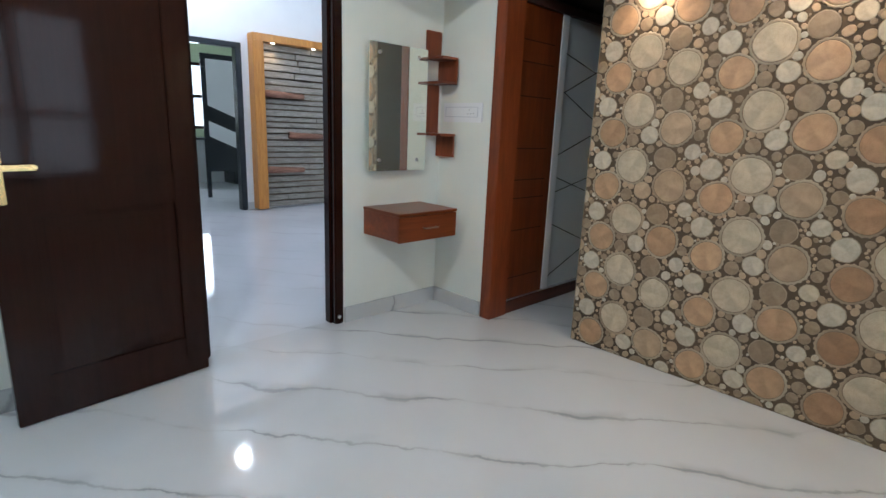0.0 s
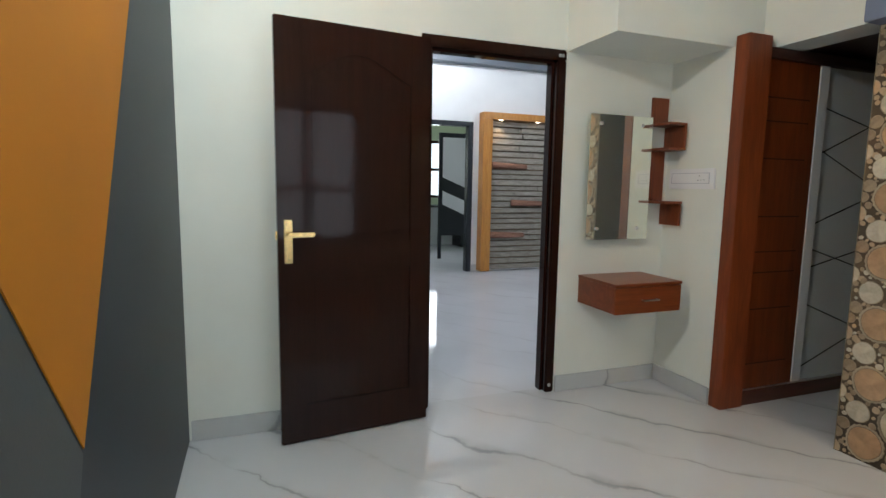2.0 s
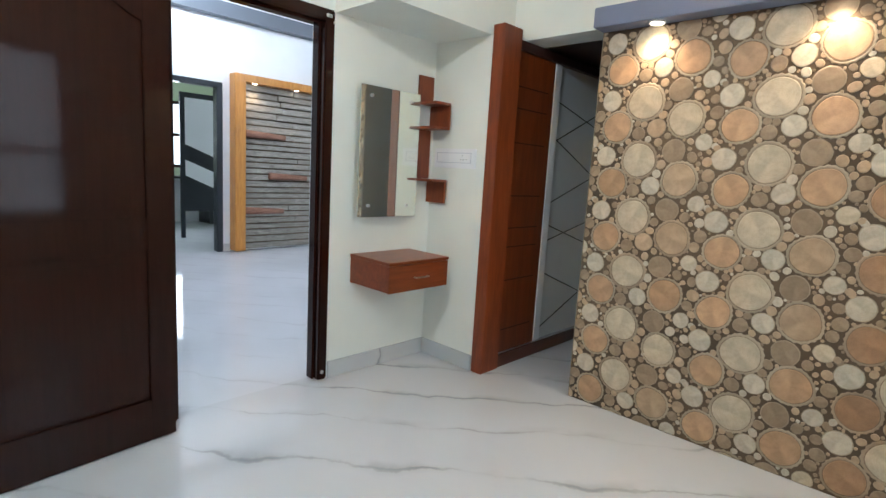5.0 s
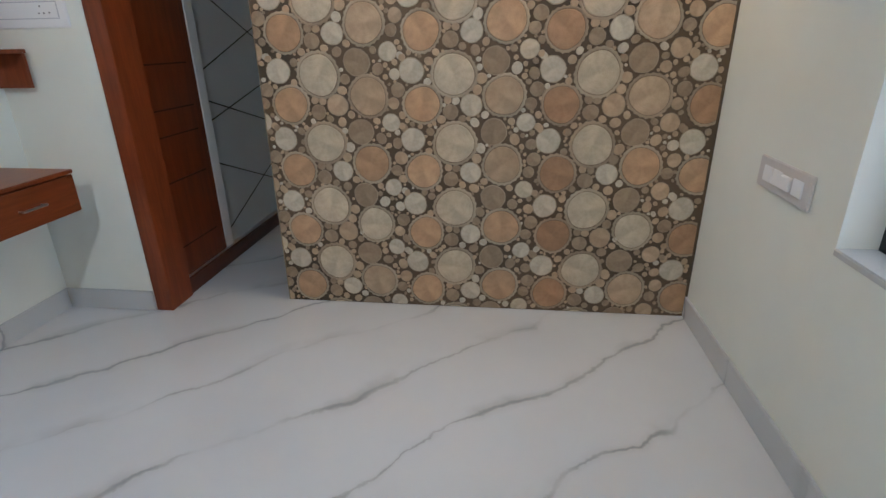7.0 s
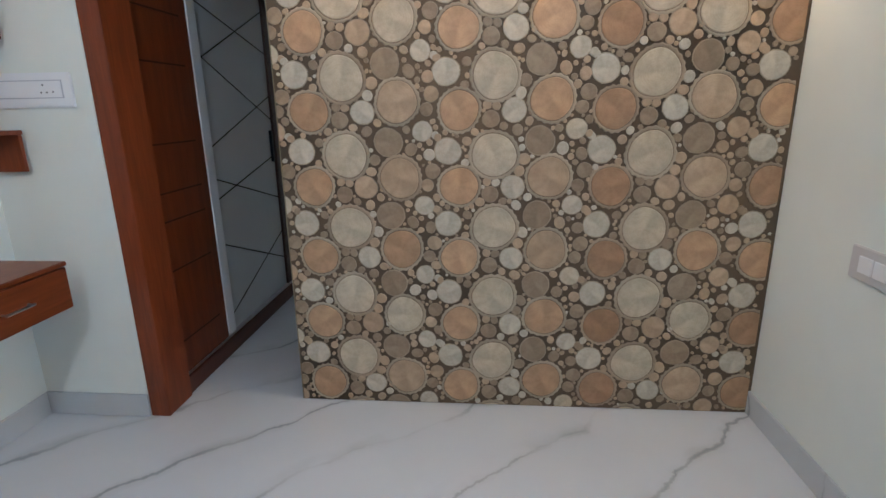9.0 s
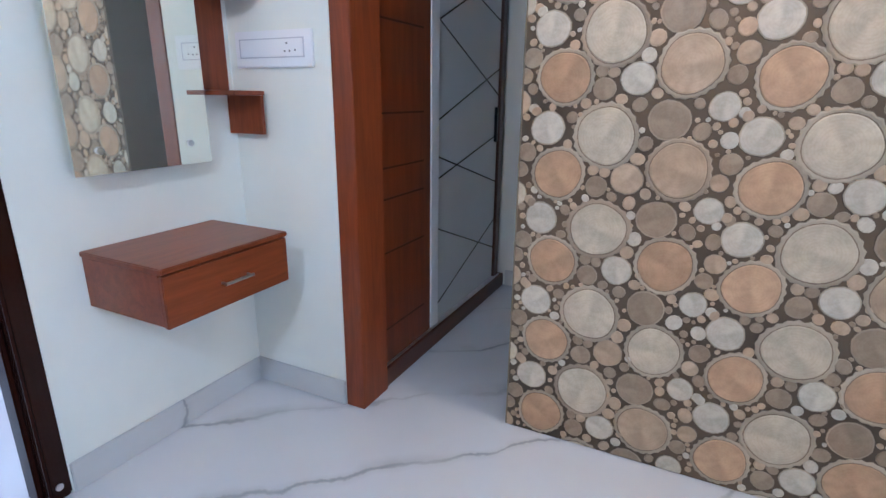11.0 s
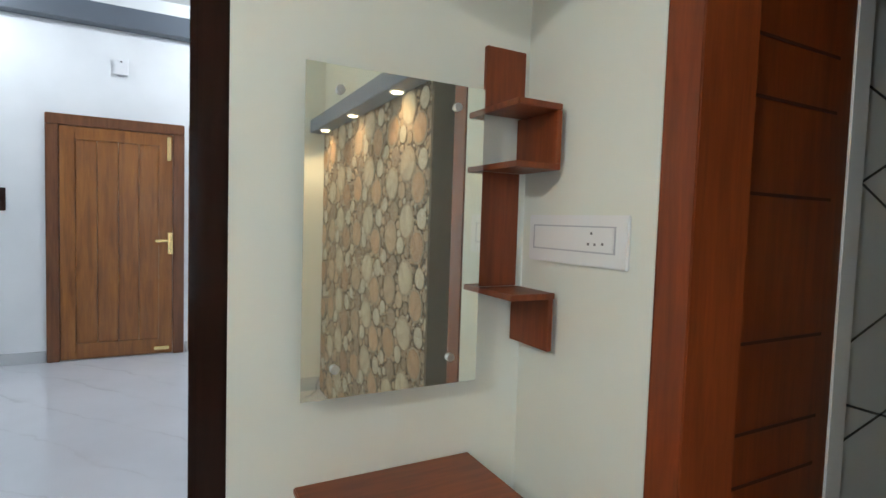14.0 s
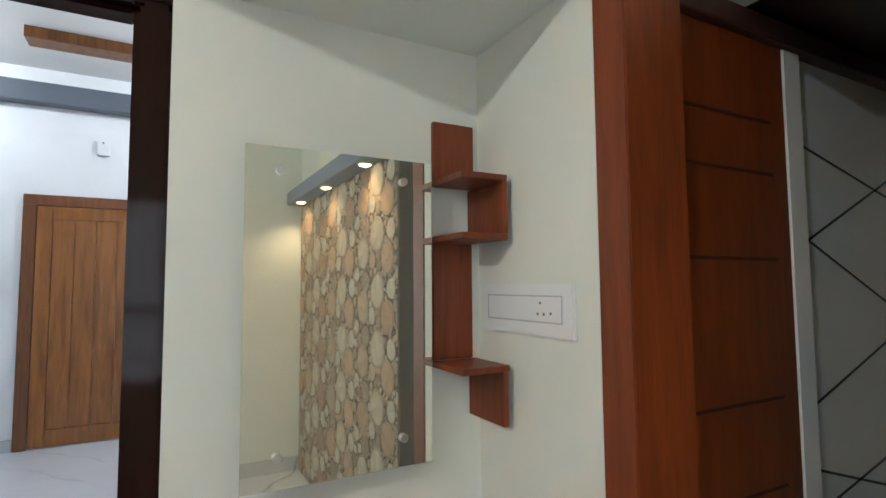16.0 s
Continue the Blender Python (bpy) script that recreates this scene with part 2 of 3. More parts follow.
def prism(bm, pts, axis, a, b):
    """A flat polygon pushed out along an axis from a to b."""
    def at(u, v, w):
        return (w, u, v) if axis == "x" else (u, w, v) if axis == "y" else (u, v, w)
    lo = [bm.verts.new(at(u, v, a)) for u, v in pts]
    hi = [bm.verts.new(at(u, v, b)) for u, v in pts]
    bm.faces.new(lo), bm.faces.new(hi)
    for i in range(len(pts)):
        j = (i + 1) % len(pts)
        bm.faces.new((lo[i], lo[j], hi[j], hi[i]))
    bmesh.ops.recalc_face_normals(bm, faces=bm.faces)


def mesh_of(name, bm, material, smooth=False):
    me = bpy.data.meshes.new(name)
    bm.to_mesh(me)
    bm.free()
    for p in me.polygons:
        p.use_smooth = smooth
    me.materials.append(material)
    return me


def part(name, bm, material, parent=None, label="", smooth=False):
    ob = new(name, mesh_of(name, bm, material, smooth))
    ob.parent = parent
    return tagged(ob, label)


def block(name, dims, material, parent=None, bevel=0.0, label=""):
    bm = bmesh.new()
    box(bm, *dims, bevel)
    return part(name, bm, material, parent, label)


def blocks(name, many, material, parent=None, bevel=0.0, label=""):
    bm = bmesh.new()
    for d in many:
        box(bm, *d, bevel)
    return part(name, bm, material, parent, label)


def thing(name, at, label, category, group="", kind=""):
    ob = new(name)
    ob.location = at
    bpy.context.view_layer.update()
    return tagged(ob, label, category, group, kind)


def under(parent, ob):
    """Hang a part built in world places under a thing that stands elsewhere."""
    bpy.context.view_layer.update()
    ob.parent = parent
    ob.matrix_parent_inverse = parent.matrix_world.inverted()
    return ob


def structure(ob, label, category):
    return tagged(ob, label, category, kind="structure")


# ---- the room's shell ----
X0, X1, Y0, Y1, TOP = 0.08, 3.145, 0.165, 3.195, 2.95
DX0, DX1, DTOP = 1.278, 2.178, 2.10          # doorway
HALL_TOP = 3.42
structure(block("floor_hall", (-1.72, Y1 + 0.075, -0.1, 6.52, 11.6, -0.0005), marble("hall_marble_tile", (0.64, 0.66, 0.71), 0.07, (0.52, 0.53, 0.57))), "polished white marble hall floor with faint veins", "floor")
structure(block("floor", (X0 - 0.1, Y0 - 0.22, -0.1, 4.75, Y1 + 0.075, 0.0), MARBLE), "polished white marble floor tiles with grey veins", "floor")
structure(block("ceiling", (X0 - 0.1, Y0 - 0.1, TOP, 4.75, Y1 + 0.16, TOP + 0.1), CEILING), "plain white painted ceiling", "ceiling")
WX0, WX1, WZ0, WZ1 = 1.12, 2.235, 0.69, 2.10  # window opening
structure(blocks("wall_south", [(X0 - 0.1, Y0 - 0.22, 0, WX0, Y0, TOP), (WX1, Y0 - 0.22, 0, 4.75, Y0, TOP),
          (WX0, Y0 - 0.22, 0, WX1, Y0, WZ0), (WX0, Y0 - 0.22, WZ1, WX1, Y0, TOP)], PAINT), "cream-white painted wall with a window opening", "wall")
structure(blocks("wall_north", [(X0 - 0.1, Y1, 0, DX0, Y1 + 0.15, TOP), (DX1, Y1, 0, 4.75, Y1 + 0.15, TOP),
          (DX0, Y1, DTOP, DX1, Y1 + 0.15, TOP)], PAINT), "cream-white painted wall with a doorway", "wall")
structure(block("wall_west", (X0 - 0.1, Y0 - 0.22, 0, X0, Y1, TOP), SLATE), "charcoal wall painted with orange and grey shapes", "wall")
structure(block("wall_east_upper", (X1, Y0, 2.10, X1 + 0.12, 2.105, TOP), PAINT), "cream-white painted wall above the cornice", "wall")
structure(block("wall_east", (X1, Y0, 0, X1 + 0.12, 2.105, 2.10), GROUT), "accent wall papered with sawn log slices", "wall")
structure(block("alcove_soffit", (2.18, 2.742, 2.093, 3.21, Y1, TOP), PAINT), "boxed cream-white soffit over the alcove", "soffit")
structure(block("alcove_return_wall", (2.972, 2.728, 0, 3.04, Y1, 2.093), PAINT), "narrow cream-white return wall beside the wardrobe", "wall")
structure(block("passage_lintel", (X1 + 0.048, 2.10, 2.093, X1 + 0.26, 2.742, TOP), PAINT), "cream-white lintel over the dressing passage", "lintel")
structure(block("passage_ceiling", (X1 + 0.26, 1.0, 2.12, 4.62, 2.742, 2.2), DEEPBROWN), "dark brown boarded loft underside", "ceiling")
structure(block("passage_panelling", (X1 + 0.121, 1.7205, 0, 4.587, 1.732, 2.119), painted("olive_taupe_laminate", (0.20, 0.165, 0.105), 0.4)), "olive-taupe laminate lining the passage wall", "panelling")
structure(blocks("wall_passage", [(4.60, Y0, 0, 4.72, Y1, TOP), (X1 + 0.12, 1.62, 0, 4.60, 1.72, TOP)], PAINT), "plain cream wall closing the dressing passage", "wall")


structure(block("log_wall_end", (X1 + 0.001, 2.1055, 0, X1 + 0.12, 2.1105, 2.093), bpy.data.materials["olive_taupe_laminate"]), "olive-taupe laminate on the end of the log wall", "panelling")


def skirting(name, dims):
    structure(block(name, dims, SKIRT, bevel=0.003), "grey-white marble skirting tile along the wall", "baseboard")


SK = 0.105
skirting("baseboard_south", (X0, Y0, 0, X1, Y0 + 0.012, SK))
skirting("baseboard_north_a", (X0 + 0.012, Y1 - 0.012, 0, DX0 - 0.01, Y1, SK))
skirting("baseboard_north_b", (DX1 + 0.004, Y1 - 0.012, 0, 2.960, Y1, SK))
skirting("baseboard_alcove", (2.960, 2.728, 0, 2.972, Y1, SK))
skirting("baseboard_passage", (4.588, 1.72, 0, 4.60, 2.64, SK))

# painted shapes on the west wall, thin coats of paint 3 mm thick
PX = X0 + 0.003


def coat(name, pts, material, label):
    bm = bmesh.new()
    prism(bm, pts, "x", X0 - 0.002, PX)
    structure(part(name, bm, material), label, "wall paint")


coat("orange_paint_wedge", [(0.2, TOP - 0.002), (2.995, TOP - 0.002), (1.625, 0.75), (0.2, 2.6)], ORANGE, "orange painted wedge on the charcoal wall")
coat("grey_paint_wedge", [(0.2, 2.584), (1.616, 0.743), (1.28, 0.0), (0.2, 0.0)], GREY, "mid-grey painted shape on the charcoal wall")

# ---- window ----
win = structure(thing("window_1", ((WX0 + WX1) / 2, Y0 - 0.1, WZ0), "", ""), "dark framed window with four glass lights", "window")
wy = Y0 - 0.13
for d in ((WX0, wy - 0.03, WZ0, WX0 + 0.05, wy + 0.03, WZ1), (WX1 - 0.05, wy - 0.03, WZ0, WX1, wy + 0.03, WZ1),
          (WX0 + 0.05, wy - 0.03, WZ0, WX1 - 0.05, wy + 0.03, WZ0 + 0.05), (WX0 + 0.05, wy - 0.03, WZ1 - 0.05, WX1 - 0.05, wy + 0.03, WZ1),
          (1.61, wy - 0.03, WZ0 + 0.05, 1.67, wy + 0.03, WZ1 - 0.05), (WX0 + 0.05, wy - 0.025, 1.22, WX1 - 0.05, wy + 0.025, 1.27)):
    under(win, block("window_frame", d, BLACK, bevel=0.004))
for a, b, c, d in ((WX0 + 0.05, 1.61, WZ0 + 0.05, 1.22), (1.67, WX1 - 0.05, WZ0 + 0.05, 1.22), (WX0 + 0.05, 1.61, 1.27, WZ1 - 0.05), (1.67, WX1 - 0.05, 1.27, WZ1 - 0.05)):
    p = under(win, block("pane", (a, wy - 0.003, c, b, wy + 0.003, d), GLASS))
    p.visible_shadow = False
under(win, block("window_sill", (WX0, Y0 - 0.10, WZ0, WX1, Y0 + 0.004, WZ0 + 0.02), SKIRT, bevel=0.003))
structure(block("backdrop", (-1.5, -3.0, -0.5, 5.5, -2.9, 4.0), OUTSIDE_SOUTH), "bright hazy daylight outside the window", "backdrop")

# ---- doorway and open door ----
fr = structure(thing("door_frame", ((DX0 + DX1) / 2, Y1, 0), "", ""), "dark polished wooden door frame with brass bolt plates", "door frame")
FY0, FY1, FW = Y1 - 0.006, Y1 + 0.10, 0.062
for nm, d in (("jamb", (DX0, FY0, 0, DX0 + FW, FY1, DTOP - FW)), ("jamb", (DX1 - FW, FY0, 0, DX1, FY1, DTOP - FW)), ("head", (DX0, FY0, DTOP - FW, DX1, FY1, DTOP))):
    under(fr, block(nm, d, DARKWOOD, bevel=0.008))
for d in ((DX1 - FW - 0.014, FY0 + 0.042, 0, DX1 - FW, FY1 - 0.002, DTOP - FW), (DX0 + FW, FY0 + 0.042, 0, DX0 + FW + 0.014, FY1 - 0.002, DTOP - FW), (DX0 + FW + 0.014, FY0 + 0.042, DTOP - FW - 0.014, DX1 - FW - 0.014, FY1 - 0.002, DTOP - FW)):
    under(fr, block("stop", d, DARKWOOD, bevel=0.004))
for px, pz in ((DX1 - 0.035, DTOP - 0.035), (DX1 - 0.035, 0.05)):
    bm = bmesh.new()
    if pz > 1:
        box(bm, px - 0.022, FY0 - 0.003, pz - 0.009, px - 0.004, FY0 + 0.002, pz + 0.009, 0.001)
        box(bm, px + 0.000, FY0 - 0.003, pz - 0.009, px + 0.014, FY0 + 0.002, pz + 0.009, 0.001)
    else:
        rod(bm, (px, FY0 + 0.001, pz), (px, FY0 - 0.004, pz), 0.011, 14)
    under(fr, part("bolt_plate", bm, STEEL, None, "small steel bolt socket"))
under(fr, block("plaster_reveal", (DX1 - 0.04, FY1, 0, DX1, Y1 + 0.155, DTOP - 0.04), PAINT_HALL))

# the leaf stands open against the wall, hinged at the doorway
LW, LH, LT = 0.78, 2.040, 0.038
leaf = thing("door", (1.286, 3.118, 0.006), "dark polished wooden panel door standing open", "door")
leaf.rotation_euler = (0, 0, radians(6.6))


def leaf_block(name, dims, mat=DARKWOOD, bevel=0.004, parent=None, label=""):
    return block(name, dims, mat, parent or leaf, bevel, label)


# local axes: the leaf runs along -x from the hinge, its front face at y = -LT
for nm, a, b, c, d in (("stile", -LW, -LW + 0.125, 0, LH), ("stile", -0.105, 0, 0, LH), ("rail", -LW + 0.125, -0.105, 0, 0.19),
                       ("rail", -LW + 0.125, -0.105, 0.86, 1.0)):
    leaf_block(nm, (a, -LT, c, b, 0, d), bevel=0.003)
leaf_block("lower_panel", (-LW + 0.12, -LT + 0.014, 0.185, -0.10, -0.008, 0.865))
leaf_block("lower_moulding", (-LW + 0.139, -LT + 0.009, 0.204, -0.119, -0.02, 0.846), bevel=0.004)
leaf_block("lower_field", (-LW + 0.168, -LT + 0.002, 0.233, -0.148, -0.02, 0.817), bevel=0.004)
leaf_block("upper_panel", (-LW + 0.12, -LT + 0.014, 0.995, -0.10, -0.008, LH - 0.10))


def arched(xa, xb, za, zb, rise):
    return [(xa, za), (xb, za), (xb, zb)] + [(xb + (xa - xb) * i / 16, zb + rise * math.sin(math.pi * i / 16) ** 1.4) for i in range(1, 16)] + [(xa, zb)]


for nm, gap, y in (("upper_moulding", 0.014, -LT + 0.009), ("upper_field", 0.043, -LT + 0.002)):
    bm = bmesh.new()
    prism(bm, arched(-LW + 0.125 + gap, -0.105 - gap, 1.0 + gap, 1.79 - gap, 0.115), "y", y, -0.02)
    part(nm, bm, DARKWOOD, leaf)
bm = bmesh.new()
prism(bm, [(-LW + 0.125, LH), (-0.105, LH)] + arched(-LW + 0.125, -0.105, 1.0, 1.79, 0.115)[2:], "y", -LT, 0)
part("top_rail", bm, DARKWOOD, leaf)
lock = block("lock_plate", (-LW + 0.028, -LT - 0.006, 0.905, -LW + 0.068, -LT, 1.115), BRASS, leaf, 0.003, "brass lock plate")
bm = bmesh.new()
rod(bm, (-LW + 0.048, -LT, 1.045), (-LW + 0.048, -LT - 0.045, 1.045), 0.009)
box(bm, -LW + 0.040, -LT - 0.052, 1.034, -LW + 0.165, -LT - 0.036, 1.056, 0.005)
part("handle", bm, BRASS, leaf, "brass lever handle")
block("latch", (-LW - 0.008, -LT + 0.012, 1.02, -LW, -0.012, 1.06), BRASS, leaf)
for hz in (0.25, 1.05, 1.85):
    bm = bmesh.new()
    rod(bm, (0.006, -0.004, hz - 0.05), (0.006, -0.004, hz + 0.05), 0.007, 10)
    part("hinge", bm, BRASS, leaf)

# ---- drawer unit in the alcove ----
drawer = thing("floating_drawer_unit", (2.568, Y1, 0.572), "red-brown veneered floating drawer unit fixed to the wall", "drawer unit")
under(drawer, block("carcass", (2.332, 2.848, 0.575, 2.803, Y1, 0.733), REDWOOD_X, bevel=0.002))
under(drawer, block("top", (2.327, 2.826, 0.734, 2.809, Y1, 0.751), REDWOOD_X, bevel=0.003))
front = under(drawer, block("drawer_front", (2.329, 2.830, 0.573, 2.806, 2.8475, 0.729), REDWOOD_X, bevel=0.003))
bm = bmesh.new()
for hx in (2.522, 2.622):
    rod(bm, (hx, 2.831, 0.652), (hx, 2.808, 0.652), 0.004, 8)
rod(bm, (2.517, 2.808, 0.652), (2.627, 2.808, 0.652), 0.005, 10)
under(front, part("handle", bm, STEEL, None, "slim steel bow handle"))

# ---- mirror ----
glass = thing("wall_mirror", (2.57, Y1, 0.98), "frameless rectangular wall mirror on steel studs", "mirror")
under(glass, block("backing", (2.330, 3.140, 0.980, 2.786, 3.1465, 1.736), painted("mirror_edge_green", (0.16, 0.24, 0.2), 0.2)))
under(glass, block("mirror_glass", (2.327, 3.135, 0.976, 2.789, 3.1395, 1.740), MIRROR))
for sx in (2.404, 2.708):
    for sz in (1.045, 1.685):
        bm = bmesh.new()
        rod(bm, (sx, Y1 + 0.002, sz), (sx, 3.127, sz), 0.0105, 16)
        under(glass, part("stud", bm, STEEL, None, "round steel fixing stud"))

# ---- zigzag shelf ----
zig = thing("zigzag_shelf", (2.87, Y1, 1.06), "red-brown stepped zigzag corner shelf on the wall", "shelf")
AX = 2.949
for nm, d in (("back_board", (2.820, Y1 - 0.016, 1.7045, 2.948, Y1, 1.873)), ("shelf_board", (2.812, 3.016, 1.688, AX, Y1 - 0.016, 1.704)),
              ("side_board", (AX - 0.016, 3.016, 1.552, AX, Y1 - 0.005, 1.687)), ("shelf_board", (2.812, 3.016, 1.536, AX, Y1 - 0.016, 1.5515)),
              ("back_board", (2.816, Y1 - 0.016, 1.220, 2.940, Y1, 1.5355)), ("shelf_board", (2.812, 3.016, 1.203, AX, Y1 - 0.016, 1.219)),
              ("side_board", (AX - 0.016, 3.022, 1.065, AX, Y1 - 0.005, 1.2025))):
    under(zig, block(nm, d, REDWOOD, bevel=0.0015))

# ---- socket plates ----
def socket_plate(name, dims, face, label, marks, body=None):
    x0, y0, z0, x1, y1, z1 = dims
    p = thing(name, ((x0 + x1) / 2, (y0 + y1) / 2, z0), label, "switch plate")
    under(p, block("plate", dims, body or WHITE, bevel=0.003))
    for nm, d in marks:
        under(p, block(nm, d, face, bevel=0.0015))
    return p


GREYPLASTIC = painted("pale_grey_plastic", (0.52, 0.53, 0.60), 0.3, 0.02)
SILVER = painted("silver_grey_plastic", (0.60, 0.58, 0.58), 0.3, 0.02)
DARKHOLE = painted("dark_socket_hole", (0.03, 0.03, 0.03), 0.6)
plate = socket_plate("socket_plate", (2.9610, 2.795, 1.298, 2.9720, 3.152, 1.422), WHITE, "white modular switch plate under protective film",
                     [("module", (2.9585, 2.835, 1.335, 2.9620, 3.125, 1.392))])
for hy, hz in ((2.905, 1.378), (2.915, 1.352), (2.893, 1.352), (2.868, 1.354)):
    under(plate, block("socket_hole", (2.9575, hy - 0.003, hz - 0.003, 2.9584, hy + 0.003, hz + 0.003), painted("grey_socket_hole", (0.16, 0.16, 0.18), 0.6)))
block_rim = under(plate, blocks("rim", [(2.9595, 2.83, 1.331, 2.9612, 3.13, 1.3345), (2.9595, 2.83, 1.3925, 2.9612, 3.13, 1.396), (2.9595, 2.8305, 1.3345, 2.9612, 2.8345, 1.3925), (2.9595, 3.1255, 1.3345, 2.9612, 3.1295, 1.3925)], GREYPLASTIC))
south_plate = socket_plate("socket_plate", (2.385, Y0 - 0.001, 0.758, 2.708, Y0 + 0.010, 0.860), WHITE, "pale grey modular switch plate on the cream wall",
                           [("module", (2.425 + 0.062 * i, Y0 + 0.009, 0.784, 2.481 + 0.062 * i, Y0 + 0.014, 0.834)) for i in (0, 2, 3)], SILVER)
under(south_plate, block("rocker", (2.489, Y0 + 0.009, 0.788, 2.541, Y0 + 0.022, 0.830), WHITE, bevel=0.003))

# ---- wardrobe ----
robe = thing("wardrobe", (3.8, 2.7, 0), "built-in red-brown sliding wardrobe with frosted panel", "wardrobe")
under(robe, block("post", (2.968, 2.640, 0, 3.143, 2.726, 2.147), REDWOOD, bevel=0.003))
under(robe, block("post_lining", (3.1435, 2.645, 0.002, 3.1505, 2.740, 2.09), REDWOOD, bevel=0.002))
under(robe, block("bottom_rail", (3.1525, 2.650, 0, 4.585, 2.735, 0.085), RAILWOOD, bevel=0.003))
under(robe, block("top_rail", (3.1525, 2.650, 2.035, 4.585, 2.735, 2.092), DEEPBROWN, bevel=0.003))
under(robe, block("bottom_track", (3.1525, 2.664, 0.0855, 4.55, 2.730, 0.092), ALUM))
under(robe, block("back_panel", (3.045, 3.16, 0.0, 4.59, 3.19, 2.08), DEEPBROWN))
d1 = under(robe, block("sliding_door", (3.1535, 2.672, 0.0925, 3.585, 2.696, 2.034), REDWOOD_SHADED, bevel=0.002))
# grooves are not cut: dark strips on the face paint their shade
for gz in (1.825, 1.692, 1.479, 1.143, 0.934, 0.81, 0.588, 0.25):
    under(d1, block("groove", (3.165, 2.6705, gz - 0.004, 3.52, 2.6722, gz + 0.004), GROOVE))
under(robe, block("edge_profile", (3.5855, 2.668, 0.0925, 3.665, 2.700, 2.034), WHITE, None, 0.003, "white edge profile"))
fp = under(robe, block("frosted_door", (3.6655, 2.690, 0.0925, 4.47, 2.706, 2.034), FROST, None, 0.0, "frosted grey panel with crossing dark lines"))
under(robe, block("end_profile", (4.4705, 2.672, 0.0925, 4.53, 2.712, 2.034), DEEPBROWN, bevel=0.003))
bm = bmesh.new()
box(bm, 4.42, 2.672, 0.95, 4.445, 2.690, 1.15, 0.003)
under(fp, part("handle", bm, BLACK, None, "dark recessed pull"))


def inlay(x0, z0, x1, z1):
    bm = bmesh.new()
    dx, dz = x1 - x0, z1 - z0
    n = math.hypot(dx, dz)
    ox, oz = -dz / n * 0.0035, dx / n * 0.0035
    prism(bm, [(x0 + ox, z0 + oz), (x1 + ox, z1 + oz), (x1 - ox, z1 - oz), (x0 - ox, z0 - oz)], "y", 2.6885, 2.6905)
    under(fp, part("inlay_line", bm, BLACK))


for z0, z1 in ((0.59, 0.29), (0.17, 0.47), (0.94, 0.71), (0.82, 0.99), (1.55, 1.22), (1.09, 1.36), (1.80, 1.62), (1.52, 1.86)):
    inlay(3.667, z0, 4.468, z1)

# ---- cornice with downlights over the log wall ----
corn = structure(thing("cornice", (3.05, 1.1, 2.04), "", ""), "blue-grey boxed cornice with recessed downlights", "cornice")
under(corn, block("box", (3.03, Y0, 2.055, X1 - 0.001, 2.112, 2.155), BLUEGREY, bevel=0.004))
for ly in (1.80, 1.07, 0.40):
    d = thing("downlight", (3.088, ly, 2.045), "small round recessed warm downlight", "downlight", "cornice downlights")
    bm = bmesh.new()
    rod(bm, (3.088, ly, 2.0545), (3.088, ly, 2.047), 0.040, 24)
    under(d, part("ring", bm, WHITE))
    bm = bmesh.new()
    rod(bm, (3.088, ly, 2.0465), (3.088, ly, 2.044), 0.030, 20)
    under(d, part("lens", bm, LAMP_WARM))

# bulb on the west wall
bulb = thing("wall_bulb", (X0, 1.6, 2.55), "white bulb in a wall holder", "wall lamp")
bm = bmesh.new()
rod(bm, (X0, 1.6, 2.55), (X0 + 0.06, 1.6, 2.55), 0.03, 16, 0.022)
under(bulb, part("holder", bm, WHITE))
bm = bmesh.new()
bmesh.ops.create_uvsphere(bm, u_segments=16, v_segments=10, radius=0.032, matrix=Matrix.Translation((X0 + 0.088, 1.6, 2.55)))
under(bulb, part("globe", bm, LAMP_COOL, smooth=True))

# ---- hall beyond the doorway ----
HX0, HX1, FAR, FAR2 = -1.6, 6.4, 7.75, 7.75
DDX0, DDX1, DDT = 2.70, 3.52, 2.26
structure(block("hall_ceiling", (HX0, Y1 + 0.16, HALL_TOP, HX1, FAR2 + 0.2, HALL_TOP + 0.1), CEILING), "white painted hall ceiling", "ceiling")
structure(block("wall_hall_far", (HX0, FAR, 0, 2.62, FAR + 0.15, HALL_TOP), PAINT_HALL), "white painted hall wall behind the teak door", "wall")
structure(blocks("wall_hall_back", [(2.62, FAR2, 0, DDX0, FAR2 + 0.15, HALL_TOP), (DDX1, FAR2, 0, HX1, FAR2 + 0.15, HALL_TOP), (DDX0, FAR2, DDT, DDX1, FAR2 + 0.15, HALL_TOP)], PAINT_HALL), "white painted hall wall with a kitchen doorway", "wall")
structure(blocks("wall_hall_side", [(HX0 - 0.12, Y1, 0, HX0, FAR2, HALL_TOP), (HX1, Y1, 0, HX1 + 0.12, FAR2, HALL_TOP)], PAINT_HALL), "white painted hall side wall", "wall")
structure(blocks("wall_hall_near", [(HX0, Y1 + 0.152, 0, DX0, Y1 + 0.162, HALL_TOP), (DX1, Y1 + 0.152, 0, HX1, Y1 + 0.162, HALL_TOP), (DX0, Y1 + 0.152, DTOP, DX1, Y1 + 0.162, HALL_TOP)], PAINT_HALL), "white painted hall face of the bedroom wall", "wall")
skirting("baseboard_hall", (HX0, FAR - 0.012, 0, 1.065, FAR, SK))
skirting("baseboard_hall_b", (2.185, FAR - 0.012, 0, DDX0 - 0.004, FAR, SK))
